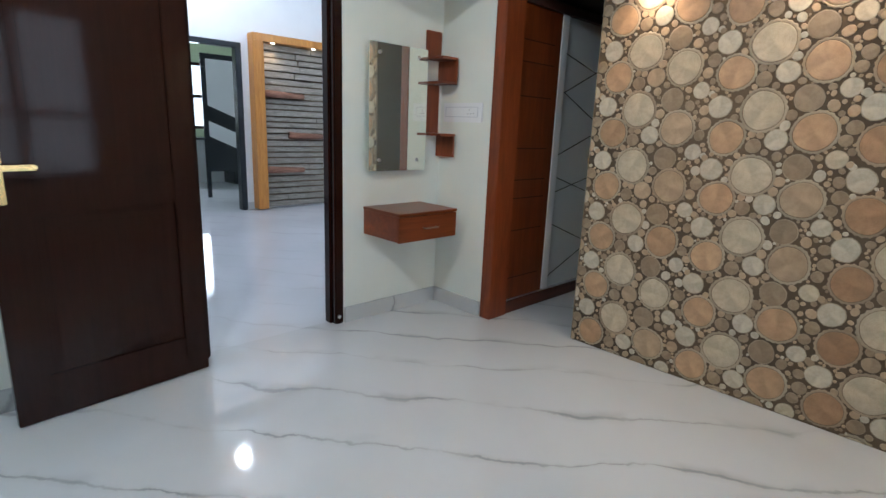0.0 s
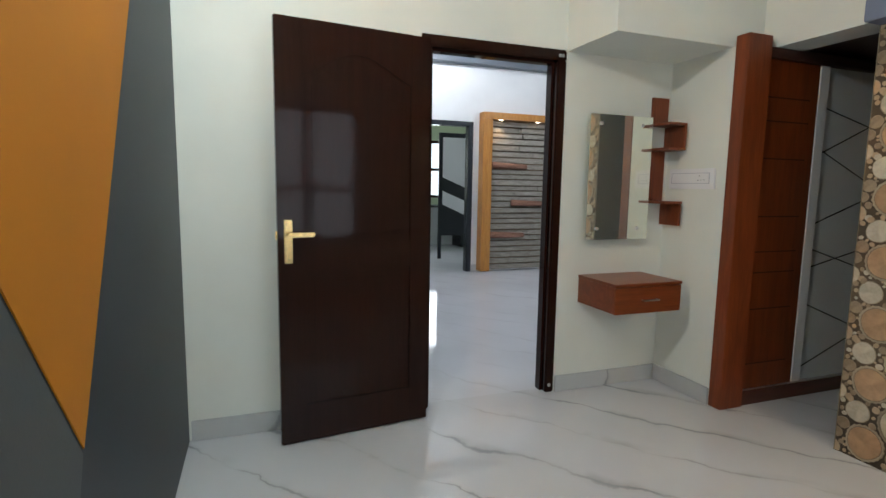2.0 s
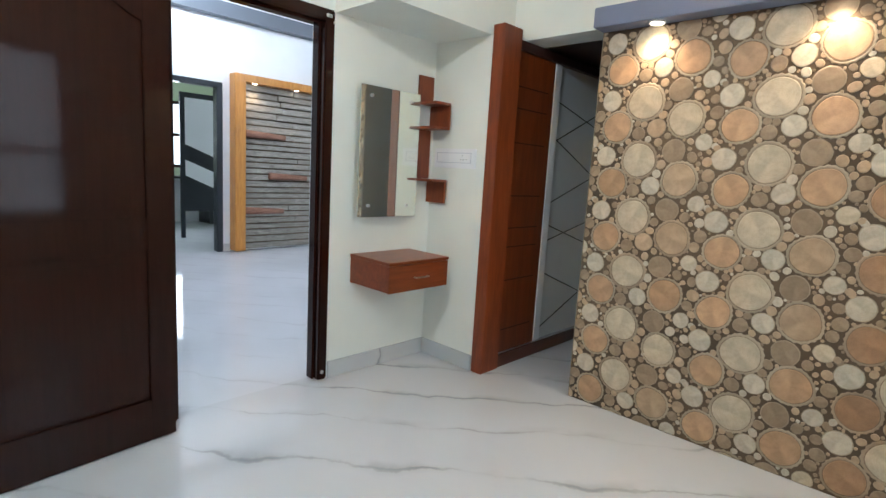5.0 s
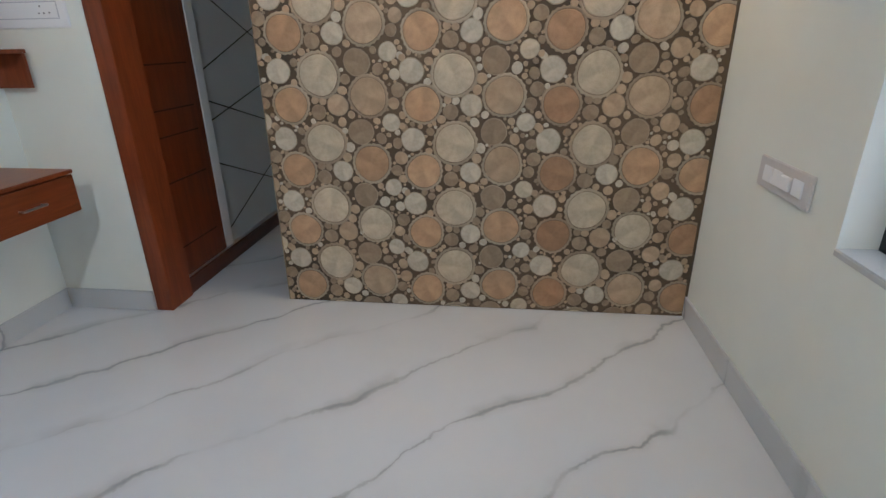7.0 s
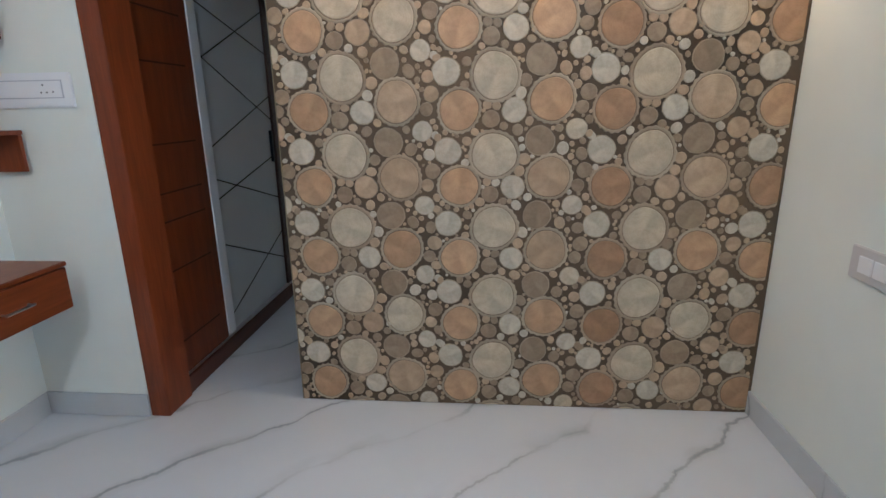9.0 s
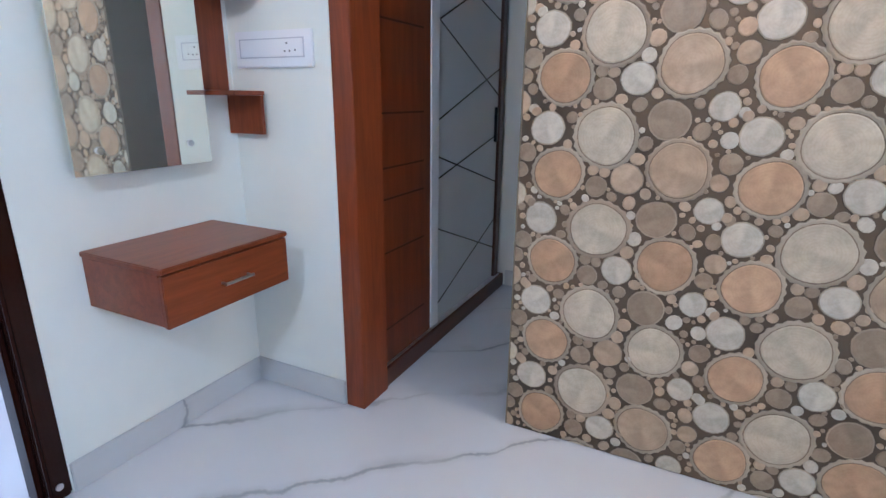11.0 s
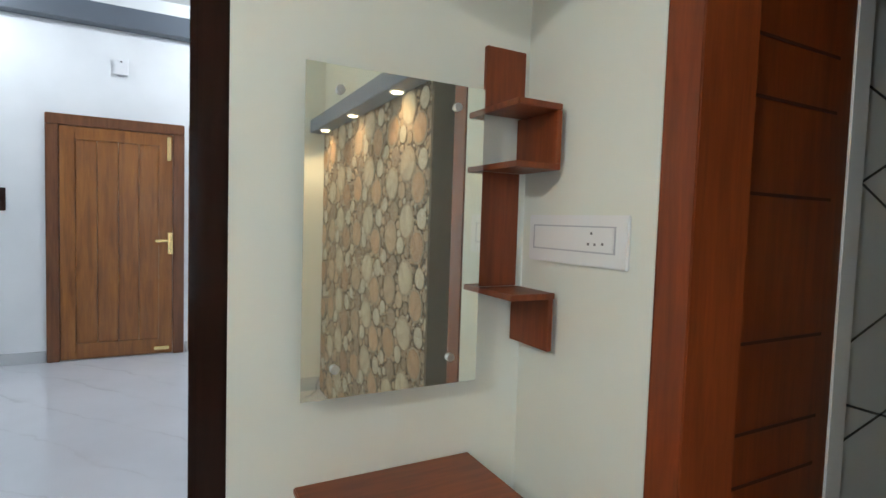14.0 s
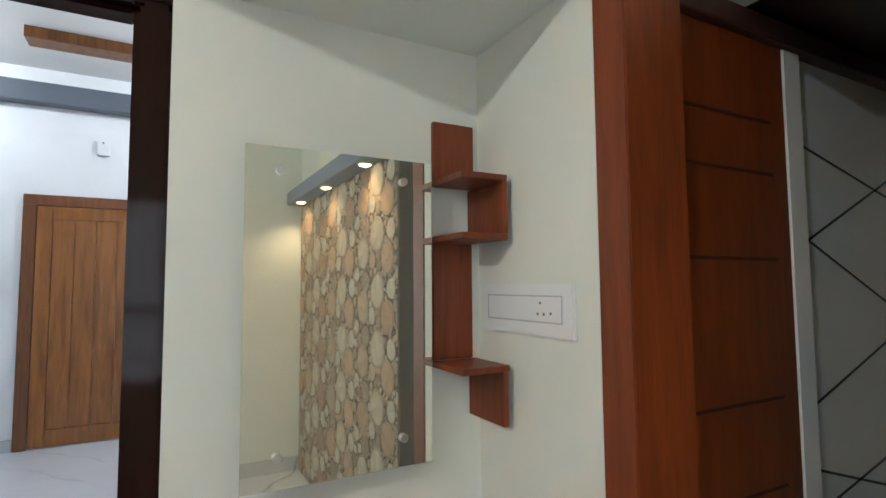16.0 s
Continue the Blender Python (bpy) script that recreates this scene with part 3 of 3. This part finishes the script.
skirting("baseboard_hall_c", (DDX1 + 0.004, FAR2 - 0.012, 0, 3.615, FAR2, SK))
structure(block("hall_cornice", (HX0, FAR - 0.15, 3.07, HX1, FAR, 3.25), painted("slate_cornice_paint", (0.11, 0.13, 0.16), 0.5), bevel=0.004), "slate-grey cornice along the hall wall", "cornice")
structure(block("ceiling_batten", (1.2, 6.8, HALL_TOP - 0.09, 3.4, 7.0, HALL_TOP), TEAK, bevel=0.004), "teak batten box on the hall ceiling", "ceiling trim")

# teak door
teak = thing("door", (1.51, FAR, 0), "closed teak panel door in a teak frame", "door")
TX0, TX1, TT = 1.07, 2.18, 2.255
for nm, d in (("jamb", (TX0, FAR - 0.03, 0, TX0 + 0.10, FAR, TT - 0.10)), ("jamb", (TX1 - 0.10, FAR - 0.03, 0, TX1, FAR, TT - 0.10)), ("head", (TX0, FAR - 0.03, TT - 0.10, TX1, FAR, TT))):
    under(teak, block(nm, d, TEAK_DARK, bevel=0.006))
for nm, d in (("stile", (TX0 + 0.102, FAR - 0.022, 0.01, TX0 + 0.22, FAR, TT - 0.102)), ("stile", (TX1 - 0.22, FAR - 0.022, 0.01, TX1 - 0.102, FAR, TT - 0.102)),
              ("rail", (TX0 + 0.22, FAR - 0.022, TT - 0.22, TX1 - 0.22, FAR, TT - 0.102)), ("rail", (TX0 + 0.22, FAR - 0.022, 0.01, TX1 - 0.22, FAR, 0.16))):
    under(teak, block(nm, d, TEAK, bevel=0.004))
for i in range(4):
    w = (TX1 - TX0 - 0.44) / 4
    under(teak, block("board", (TX0 + 0.22 + w * i + 0.001, FAR - 0.014, 0.16, TX0 + 0.22 + w * (i + 1) - 0.001, FAR, TT - 0.22), TEAK, bevel=0.003))
under(teak, block("lock_plate", (2.037, FAR - 0.028, 0.99, 2.08, FAR - 0.022, 1.20), BRASS, bevel=0.002))
bm = bmesh.new()
rod(bm, (2.058, FAR - 0.022, 1.12), (2.058, FAR - 0.07, 1.12), 0.009)
box(bm, 1.93, FAR - 0.078, 1.108, 2.07, FAR - 0.060, 1.134, 0.005)
under(teak, part("handle", bm, BRASS, None, "brass lever handle"))
under(teak, block("tower_bolt", (2.03, FAR - 0.03, 1.90, 2.065, FAR - 0.022, 2.13), BRASS, bevel=0.002))
under(teak, block("door_stop", (1.92, FAR - 0.05, 0.05, 2.05, FAR - 0.022, 0.085), BRASS, bevel=0.003))
sp = thing("bell_box", (1.65, FAR, 2.66), "small white wall box above the door", "wall box")
under(sp, block("body", (1.60, FAR - 0.035, 2.66, 1.705, FAR, 2.81), WHITE, bevel=0.006))
under(sp, block("knob", (1.645, FAR - 0.04, 2.775, 1.659, FAR - 0.035, 2.788), DARKHOLE))
sp = thing("hall_switch", (0.58, FAR, 1.4), "dark framed hall switch plate", "switch plate")
under(sp, block("plate", (0.62, FAR - 0.012, 1.37, 0.79, FAR, 1.57), DARKWOOD, bevel=0.004))
under(sp, block("rocker", (0.665, FAR - 0.017, 1.42, 0.745, FAR - 0.012, 1.52), WHITE, bevel=0.003))

# kitchen doorway
kf = structure(thing("kitchen_door_frame", (3.2, FAR2, 0), "", ""), "black lacquered frame of the kitchen doorway", "door frame")
for nm, d in (("jamb", (DDX0, FAR2 - 0.02, 0, DDX0 + 0.08, FAR2 + 0.1, DDT - 0.07)), ("jamb", (DDX1 - 0.08, FAR2 - 0.02, 0, DDX1, FAR2 + 0.1, DDT - 0.07)), ("head", (DDX0, FAR2 - 0.02, DDT - 0.07, DDX1, FAR2 + 0.1, DDT))):
    under(kf, block(nm, d, BLACK, bevel=0.005))

# stone panel
pan = thing("stone_panel", (4.4, FAR2, 0), "honey wood framed niche lined with split stone", "wall panel")
PX0, PX1, PT = 3.62, 5.15, 2.40
for nm, d in (("upright", (PX0, FAR2 - 0.17, 0.02, PX0 + 0.15, FAR2, PT - 0.1)), ("upright", (PX1 - 0.15, FAR2 - 0.17, 0.02, PX1, FAR2, PT - 0.1)), ("head", (PX0, FAR2 - 0.17, PT - 0.1, PX1, FAR2, PT))):
    under(pan, block(nm, d, HONEY, bevel=0.005))
rs = random.Random(5)
z = 0.03
while z < PT - 0.13:
    h = rs.uniform(0.075, 0.098)
    x = PX0 + 0.15
    while x < PX1 - 0.16:
        w = min(rs.uniform(0.35, 0.9), PX1 - 0.151 - x)
        out = rs.uniform(0.02, 0.06)
        under(pan, block("stone_strip", (x + 0.001, FAR2 - out, z, x + w - 0.001, FAR2, min(z + h - 0.020, PT - 0.101)), STONE, bevel=0.004))
        x += w
    z += h
under(pan, block("back_board", (PX0 + 0.15, FAR2 - 0.012, 0.02, PX1 - 0.15, FAR2 - 0.001, PT - 0.1), GROUT))
for lx, lz, ll in ((3.78, 1.63, 0.62), (4.16, 1.06, 0.60), (3.78, 0.57, 0.60)):
    bm = bmesh.new()
    rod(bm, (lx, FAR2 - 0.085, lz), (lx + ll, FAR2 - 0.075, lz - 0.015), 0.052, 14, 0.036)
    under(pan, part("log_peg", bm, STONE_RED, None, "reddish log set across the stone", True))
for lx in (3.92, 4.55):
    d = thing("downlight", (lx, FAR2 - 0.12, PT - 0.11), "small round warm downlight in the niche head", "downlight", "niche downlights")
    bm = bmesh.new()
    rod(bm, (lx, FAR2 - 0.12, PT - 0.1005), (lx, FAR2 - 0.12, PT - 0.108), 0.03, 16)
    under(d, part("lens", bm, LAMP_WARM))

# hall lamps
# the fitting at x 4.9 is made up to go with the added light
for lx, ly in ((2.9, 6.8), (0.2, 6.9), (4.9, 5.4)):
    d = thing("ceiling_lamp", (lx, ly, HALL_TOP), "round white ceiling lamp", "ceiling lamp", "hall ceiling lamps")
    bm = bmesh.new()
    rod(bm, (lx, ly, HALL_TOP - 0.001), (lx, ly, HALL_TOP - 0.035), 0.06, 28)
    under(d, part("base", bm, WHITE))
    bm = bmesh.new()
    rod(bm, (lx, ly, HALL_TOP - 0.036), (lx, ly, HALL_TOP - 0.05), 0.05, 28)
    under(d, part("diffuser", bm, LAMP_COOL))

# ---- kitchen ----
KY = 11.4
structure(blocks("wall_kitchen", [(0.4, FAR2 + 0.15, 0, 0.5, KY, 3.0), (5.6, FAR2 + 0.15, 0, 5.7, KY, 3.0), (0.4, KY, 0, 2.5, KY + 0.12, 3.0), (4.6, KY, 0, 5.7, KY + 0.12, 3.0),
          (2.5, KY, 0, 4.6, KY + 0.12, 1.05), (2.5, KY, 2.3, 4.6, KY + 0.12, 3.0)], GREEN), "pale green painted kitchen wall", "wall")
structure(block("kitchen_ceiling", (0.4, FAR2 + 0.15, 3.0, 5.7, KY + 0.12, 3.1), CEILING), "white kitchen ceiling", "ceiling")
kw = structure(thing("window_2", (3.55, KY, 1.05), "", ""), "dark framed kitchen window with four lights", "window")
for i in range(5):
    x = 2.5 + i * 0.51
    under(kw, block("window_frame", (x, KY + 0.02, 1.05, x + 0.06, KY + 0.08, 2.3), DARKWOOD, bevel=0.004))
for z in (1.05, 1.64, 2.24):
    under(kw, block("window_rail", (2.5, KY + 0.03, z, 4.6, KY + 0.07, z + 0.06), DARKWOOD))
structure(block("backdrop_kitchen", (-1, KY + 2.0, -0.5, 8, KY + 2.1, 4.5), OUTSIDE), "bright hazy daylight outside the kitchen", "backdrop")
counter = thing("kitchen_counter", (3.5, KY - 0.3, 0), "black kitchen counter slab on white supports", "counter")
under(counter, block("slab", (1.2, KY - 0.6, 0.86, 5.5, KY, 0.90), BLACK, bevel=0.004))
for x in (1.3, 2.6, 3.6, 4.6):
    under(counter, block("support", (x, KY - 0.55, 0, x + 0.08, KY, 0.86), BLACK))
under(counter, block("back_tiles", (1.2, KY - 0.03, 0, 5.5, KY - 0.01, 0.86), PAINT_HALL))
# open black and white kitchen door inside the doorway
kd = thing("door", (3.62, 8.9, 0), "black door with white slanted panels standing open", "door")
GX0, GX1, GY = 3.50, 4.20, 9.2
under(kd, block("slab", (GX0, GY, 0.42, GX1, GY + 0.04, 2.24), BLACK, bevel=0.004))
for pts in ([(GX0 + 0.07, 2.16), (GX1 - 0.04, 2.16), (GX1 - 0.04, 1.22), (GX0 + 0.07, 1.46)], [(GX0 + 0.07, 1.22), (GX1 - 0.04, 0.98), (GX1 - 0.04, 0.72), (GX0 + 0.07, 0.98)]):
    bm = bmesh.new()
    prism(bm, pts, "y", GY - 0.006, GY + 0.001)
    under(kd, part("white_panel", bm, WHITE))
under(kd, block("leg", (GX0, GY, 0, GX0 + 0.06, GY + 0.04, 0.4195), BLACK))

# ---- log slices on the east wall ----
rs = random.Random(11)
PW, PH, PY, PZ = 0.587, 0.292, 1.975, 0.096   # repeat width and height, first column, first row


def disc_mesh(r, rim, n, material, rim_material, seed=0):
    """A slice of log: scalloped bark rim, a dark line inside it and a slightly raised face."""
    bm = bmesh.new()
    rg = random.Random(int(r * 10000) + n + seed)
    p2, p3, p5 = rg.uniform(0, 6), rg.uniform(0, 6), rg.uniform(0, 6)
    tooth = [rg.uniform(0.3, 1.0) for _ in range(n)]

    def ring(rad, x, wave):
        vs = []
        for i in range(n):
            a = 2 * math.pi * i / n
            k = rad * (0.985 + 0.022 * math.sin(2 * a + p2) + 0.016 * math.sin(3 * a + p3) + 0.010 * math.sin(5 * a + p5) + wave * tooth[i] * ((i % 2) - 0.5))
            vs.append(bm.verts.new((x, math.cos(a) * k, math.sin(a) * k)))
        return vs

    if rim:
        shape = ((1.0, 0, 0.07, 2), (0.985, -0.003, 0.075, 1), (0.93, -0.0055, 0.05, 1), (0.865, -0.0045, 0.02, 3), (0.835, -0.0045, 0, 0), (0.80, -0.0065, 0, 0))
    else:
        shape = ((1.0, 0, 0.03, 2), (0.97, -0.003, 0.03, 1), (0.90, -0.0042, 0.01, 0), (0.80, -0.0048, 0, 0))
    rings = [ring(r * k * 1.03, x, w) for k, x, w, _ in shape]
    for k in range(len(rings) - 1):
        for i in range(n):
            j = (i + 1) % n
            bm.faces.new((rings[k][i], rings[k][j], rings[k + 1][j], rings[k + 1][i])).material_index = shape[k][3]
    bm.faces.new(rings[-1])
    bmesh.ops.recalc_face_normals(bm, faces=bm.faces)
    me = bpy.data.meshes.new("log_slice")
    bm.to_mesh(me)
    bm.free()
    for mt in (material, rim_material, BARK, RIM_LINE):
        me.materials.append(mt)
    return me


def slices(r, rim, *looks):
    return [disc_mesh(r, rim, 44 if rim else 20, a, b, i) for i, (a, b) in enumerate(looks)]


east = bpy.data.objects["wall_east"]
KINDS = [  # offset right, offset down, radius, meshes
    (0, 0, 0.087, slices(0.087, True, (ORANGEY, RIM_PALE), (RUSSET, RIM_DARK), (ORANGEY, RIM_PALE))),
    (0.138, 0.168, 0.099, slices(0.099, True, (CREAM, RIM_PALE), (CREAM, RIM_DARK))),
    (0.349, -0.035, 0.092, slices(0.092, True, (TAN, RIM_PALE), (TAN, RIM_DARK), (ORANGEY, RIM_PALE), (CREAM, RIM_PALE))),
    (-0.045, 0.152, 0.055, slices(0.055, False, (PALE, RIM_PALE))),
    (0.211, 0.003, 0.049, slices(0.049, False, (PALE, RIM_PALE), (TAN, RIM_DARK))),
    (0.309, 0.116, 0.059, slices(0.059, False, (TAUPE, RIM_DARK))),
    (0.445, 0.075, 0.041, slices(0.041, False, (PALE, RIM_PALE), (TAN, RIM_DARK), (CREAM, RIM_PALE))),
    (0.122, 0.032, 0.034, slices(0.034, False, (TAUPE, RIM_DARK))),
    (0.483, 0.231, 0.031, slices(0.031, False, (TAUPE, RIM_DARK), (TAN, RIM_DARK))),
    (0.463, -0.004, 0.026, slices(0.026, False, (TAUPE, RIM_DARK), (TAN, RIM_DARK))),
]
PEBBLES = [  # offset right, offset down, radius
    (0.109, -0.019, 0.017), (0.144, -0.015, 0.016), (0.172, 0.060, 0.015), (0.225, 0.075, 0.020), (0.252, 0.186, 0.022), (0.235, 0.232, 0.020),
    (0.398, 0.146, 0.023), (0.470, 0.167, 0.022), (0.432, 0.130, 0.010), (0.430, 0.178, 0.012), (0.382, 0.070, 0.015), (0.504, 0.100, 0.015),
    (0.472, 0.119, 0.012), (0.031, 0.116, 0.017), (0.023, 0.199, 0.015), (0.269, 0.043, 0.016), (0.278, 0.010, 0.011), (-0.092, 0.092, 0.015)]
LY0, LY1, LZ0, LZ1 = Y0 + 0.014, 2.103, 0.004, 2.053
placed = []


def put_slice(me, y, z, turn):
    ob = new("log_slice", me)
    ob.parent = east
    ob.location = (X1 + 0.0005, y, z)
    ob.rotation_euler = (turn, 0, 0)
    return ob


def clipped(me, y, z, turn):
    """A slice that the wall's edge cuts through."""
    bm = bmesh.new()
    bm.from_mesh(me)
    bmesh.ops.transform(bm, matrix=Matrix.Rotation(turn, 4, "X"), verts=bm.verts)
    for co, no in (((0, LY0 - y, 0), (0, -1, 0)), ((0, LY1 - y, 0), (0, 1, 0)), ((0, 0, LZ0 - z), (0, 0, -1)), ((0, 0, LZ1 - z), (0, 0, 1))):
        bmesh.ops.bisect_plane(bm, geom=list(bm.verts) + list(bm.edges) + list(bm.faces), plane_co=co, plane_no=no, clear_outer=True)
    if not bm.faces:
        bm.free()
        return
    m2 = bpy.data.meshes.new("log_slice")
    bm.to_mesh(m2)
    bm.free()
    for mt in me.materials:
        m2.materials.append(mt)
    put_slice(m2, y, z, 0)


for col in range(-1, 5):
    for row in range(-1, 9):
        for dx, dz, R, meshes in KINDS:
            y = PY - col * PW - dx + rs.uniform(-0.002, 0.002)
            z = PZ + row * PH - dz + rs.uniform(-0.002, 0.002)
            pick = meshes[(row * 3 + col * 2 + (row * col) % 2) % len(meshes)]
            turn = rs.uniform(0, 6.28)
            placed.append((y, z, R))
            if LY0 + R < y < LY1 - R and LZ0 + R < z < LZ1 - R:
                put_slice(pick, y, z, turn)
            elif LY0 - R < y < LY1 + R and LZ0 - R < z < LZ1 + R:
                clipped(pick, y, z, turn)

# small pebbles of wood between them, and tinier ones that fill the gaps
small = {0: bmesh.new(), 1: bmesh.new(), 2: bmesh.new()}


def near_ok(y, z, r):
    return all((y - a) ** 2 + (z - b) ** 2 > (r * 0.95 + c * 0.955) ** 2 for a, b, c in placed if abs(a - y) < 0.14 and abs(b - z) < 0.14)


def pebble(y, z, r):
    placed.append((y, z, r))
    bm = small[rs.choice((0, 1, 1, 1, 2, 2))]
    n = 12
    long, lean = rs.uniform(1.0, 1.12), rs.uniform(0, 6.28)
    out = rs.uniform(0, 0.0012)
    rings = []
    for x, k in ((0.001, 1.0), (-0.0026, 0.94), (-0.0036, 0.76)):
        vs = []
        for i in range(n):
            a = 6.2832 * i / n
            kk = r * k * (1 + (long - 1) * math.cos(2 * (a - lean)))
            vs.append(bm.verts.new((X1 + x - out, y + kk * math.cos(a), z + kk * math.sin(a))))
        rings.append(vs)
    for lo, hi in zip(rings, rings[1:]):
        for i in range(n):
            j = (i + 1) % n
            bm.faces.new((lo[j], lo[i], hi[i], hi[j]))
    bm.faces.new(rings[-1][::-1])


for col in range(-1, 5):
    for row in range(-1, 9):
        for dx, dz, r in PEBBLES:
            y, z = PY - col * PW - dx, PZ + row * PH - dz
            if LY0 + r < y < LY1 - r and LZ0 + r < z < LZ1 - r:
                pebble(y, z, r * rs.uniform(1.02, 1.12))
for r0, r1, tries in ((0.019, 0.024, 3000), (0.014, 0.018, 5000), (0.010, 0.013, 8000), (0.006, 0.009, 9000)):
    for _ in range(tries):
        r = rs.uniform(r0, r1)
        y, z = rs.uniform(LY0 + r, LY1 - r), rs.uniform(LZ0 + r, LZ1 - r)
        if near_ok(y, z, r):
            pebble(y, z, r)
for k, mt in ((0, PALE), (1, TAN), (2, TAUPE)):
    bmesh.ops.recalc_face_normals(small[k], faces=small[k].faces)
    tagged(part("small_slices", small[k], mt, east), kind="stuff")
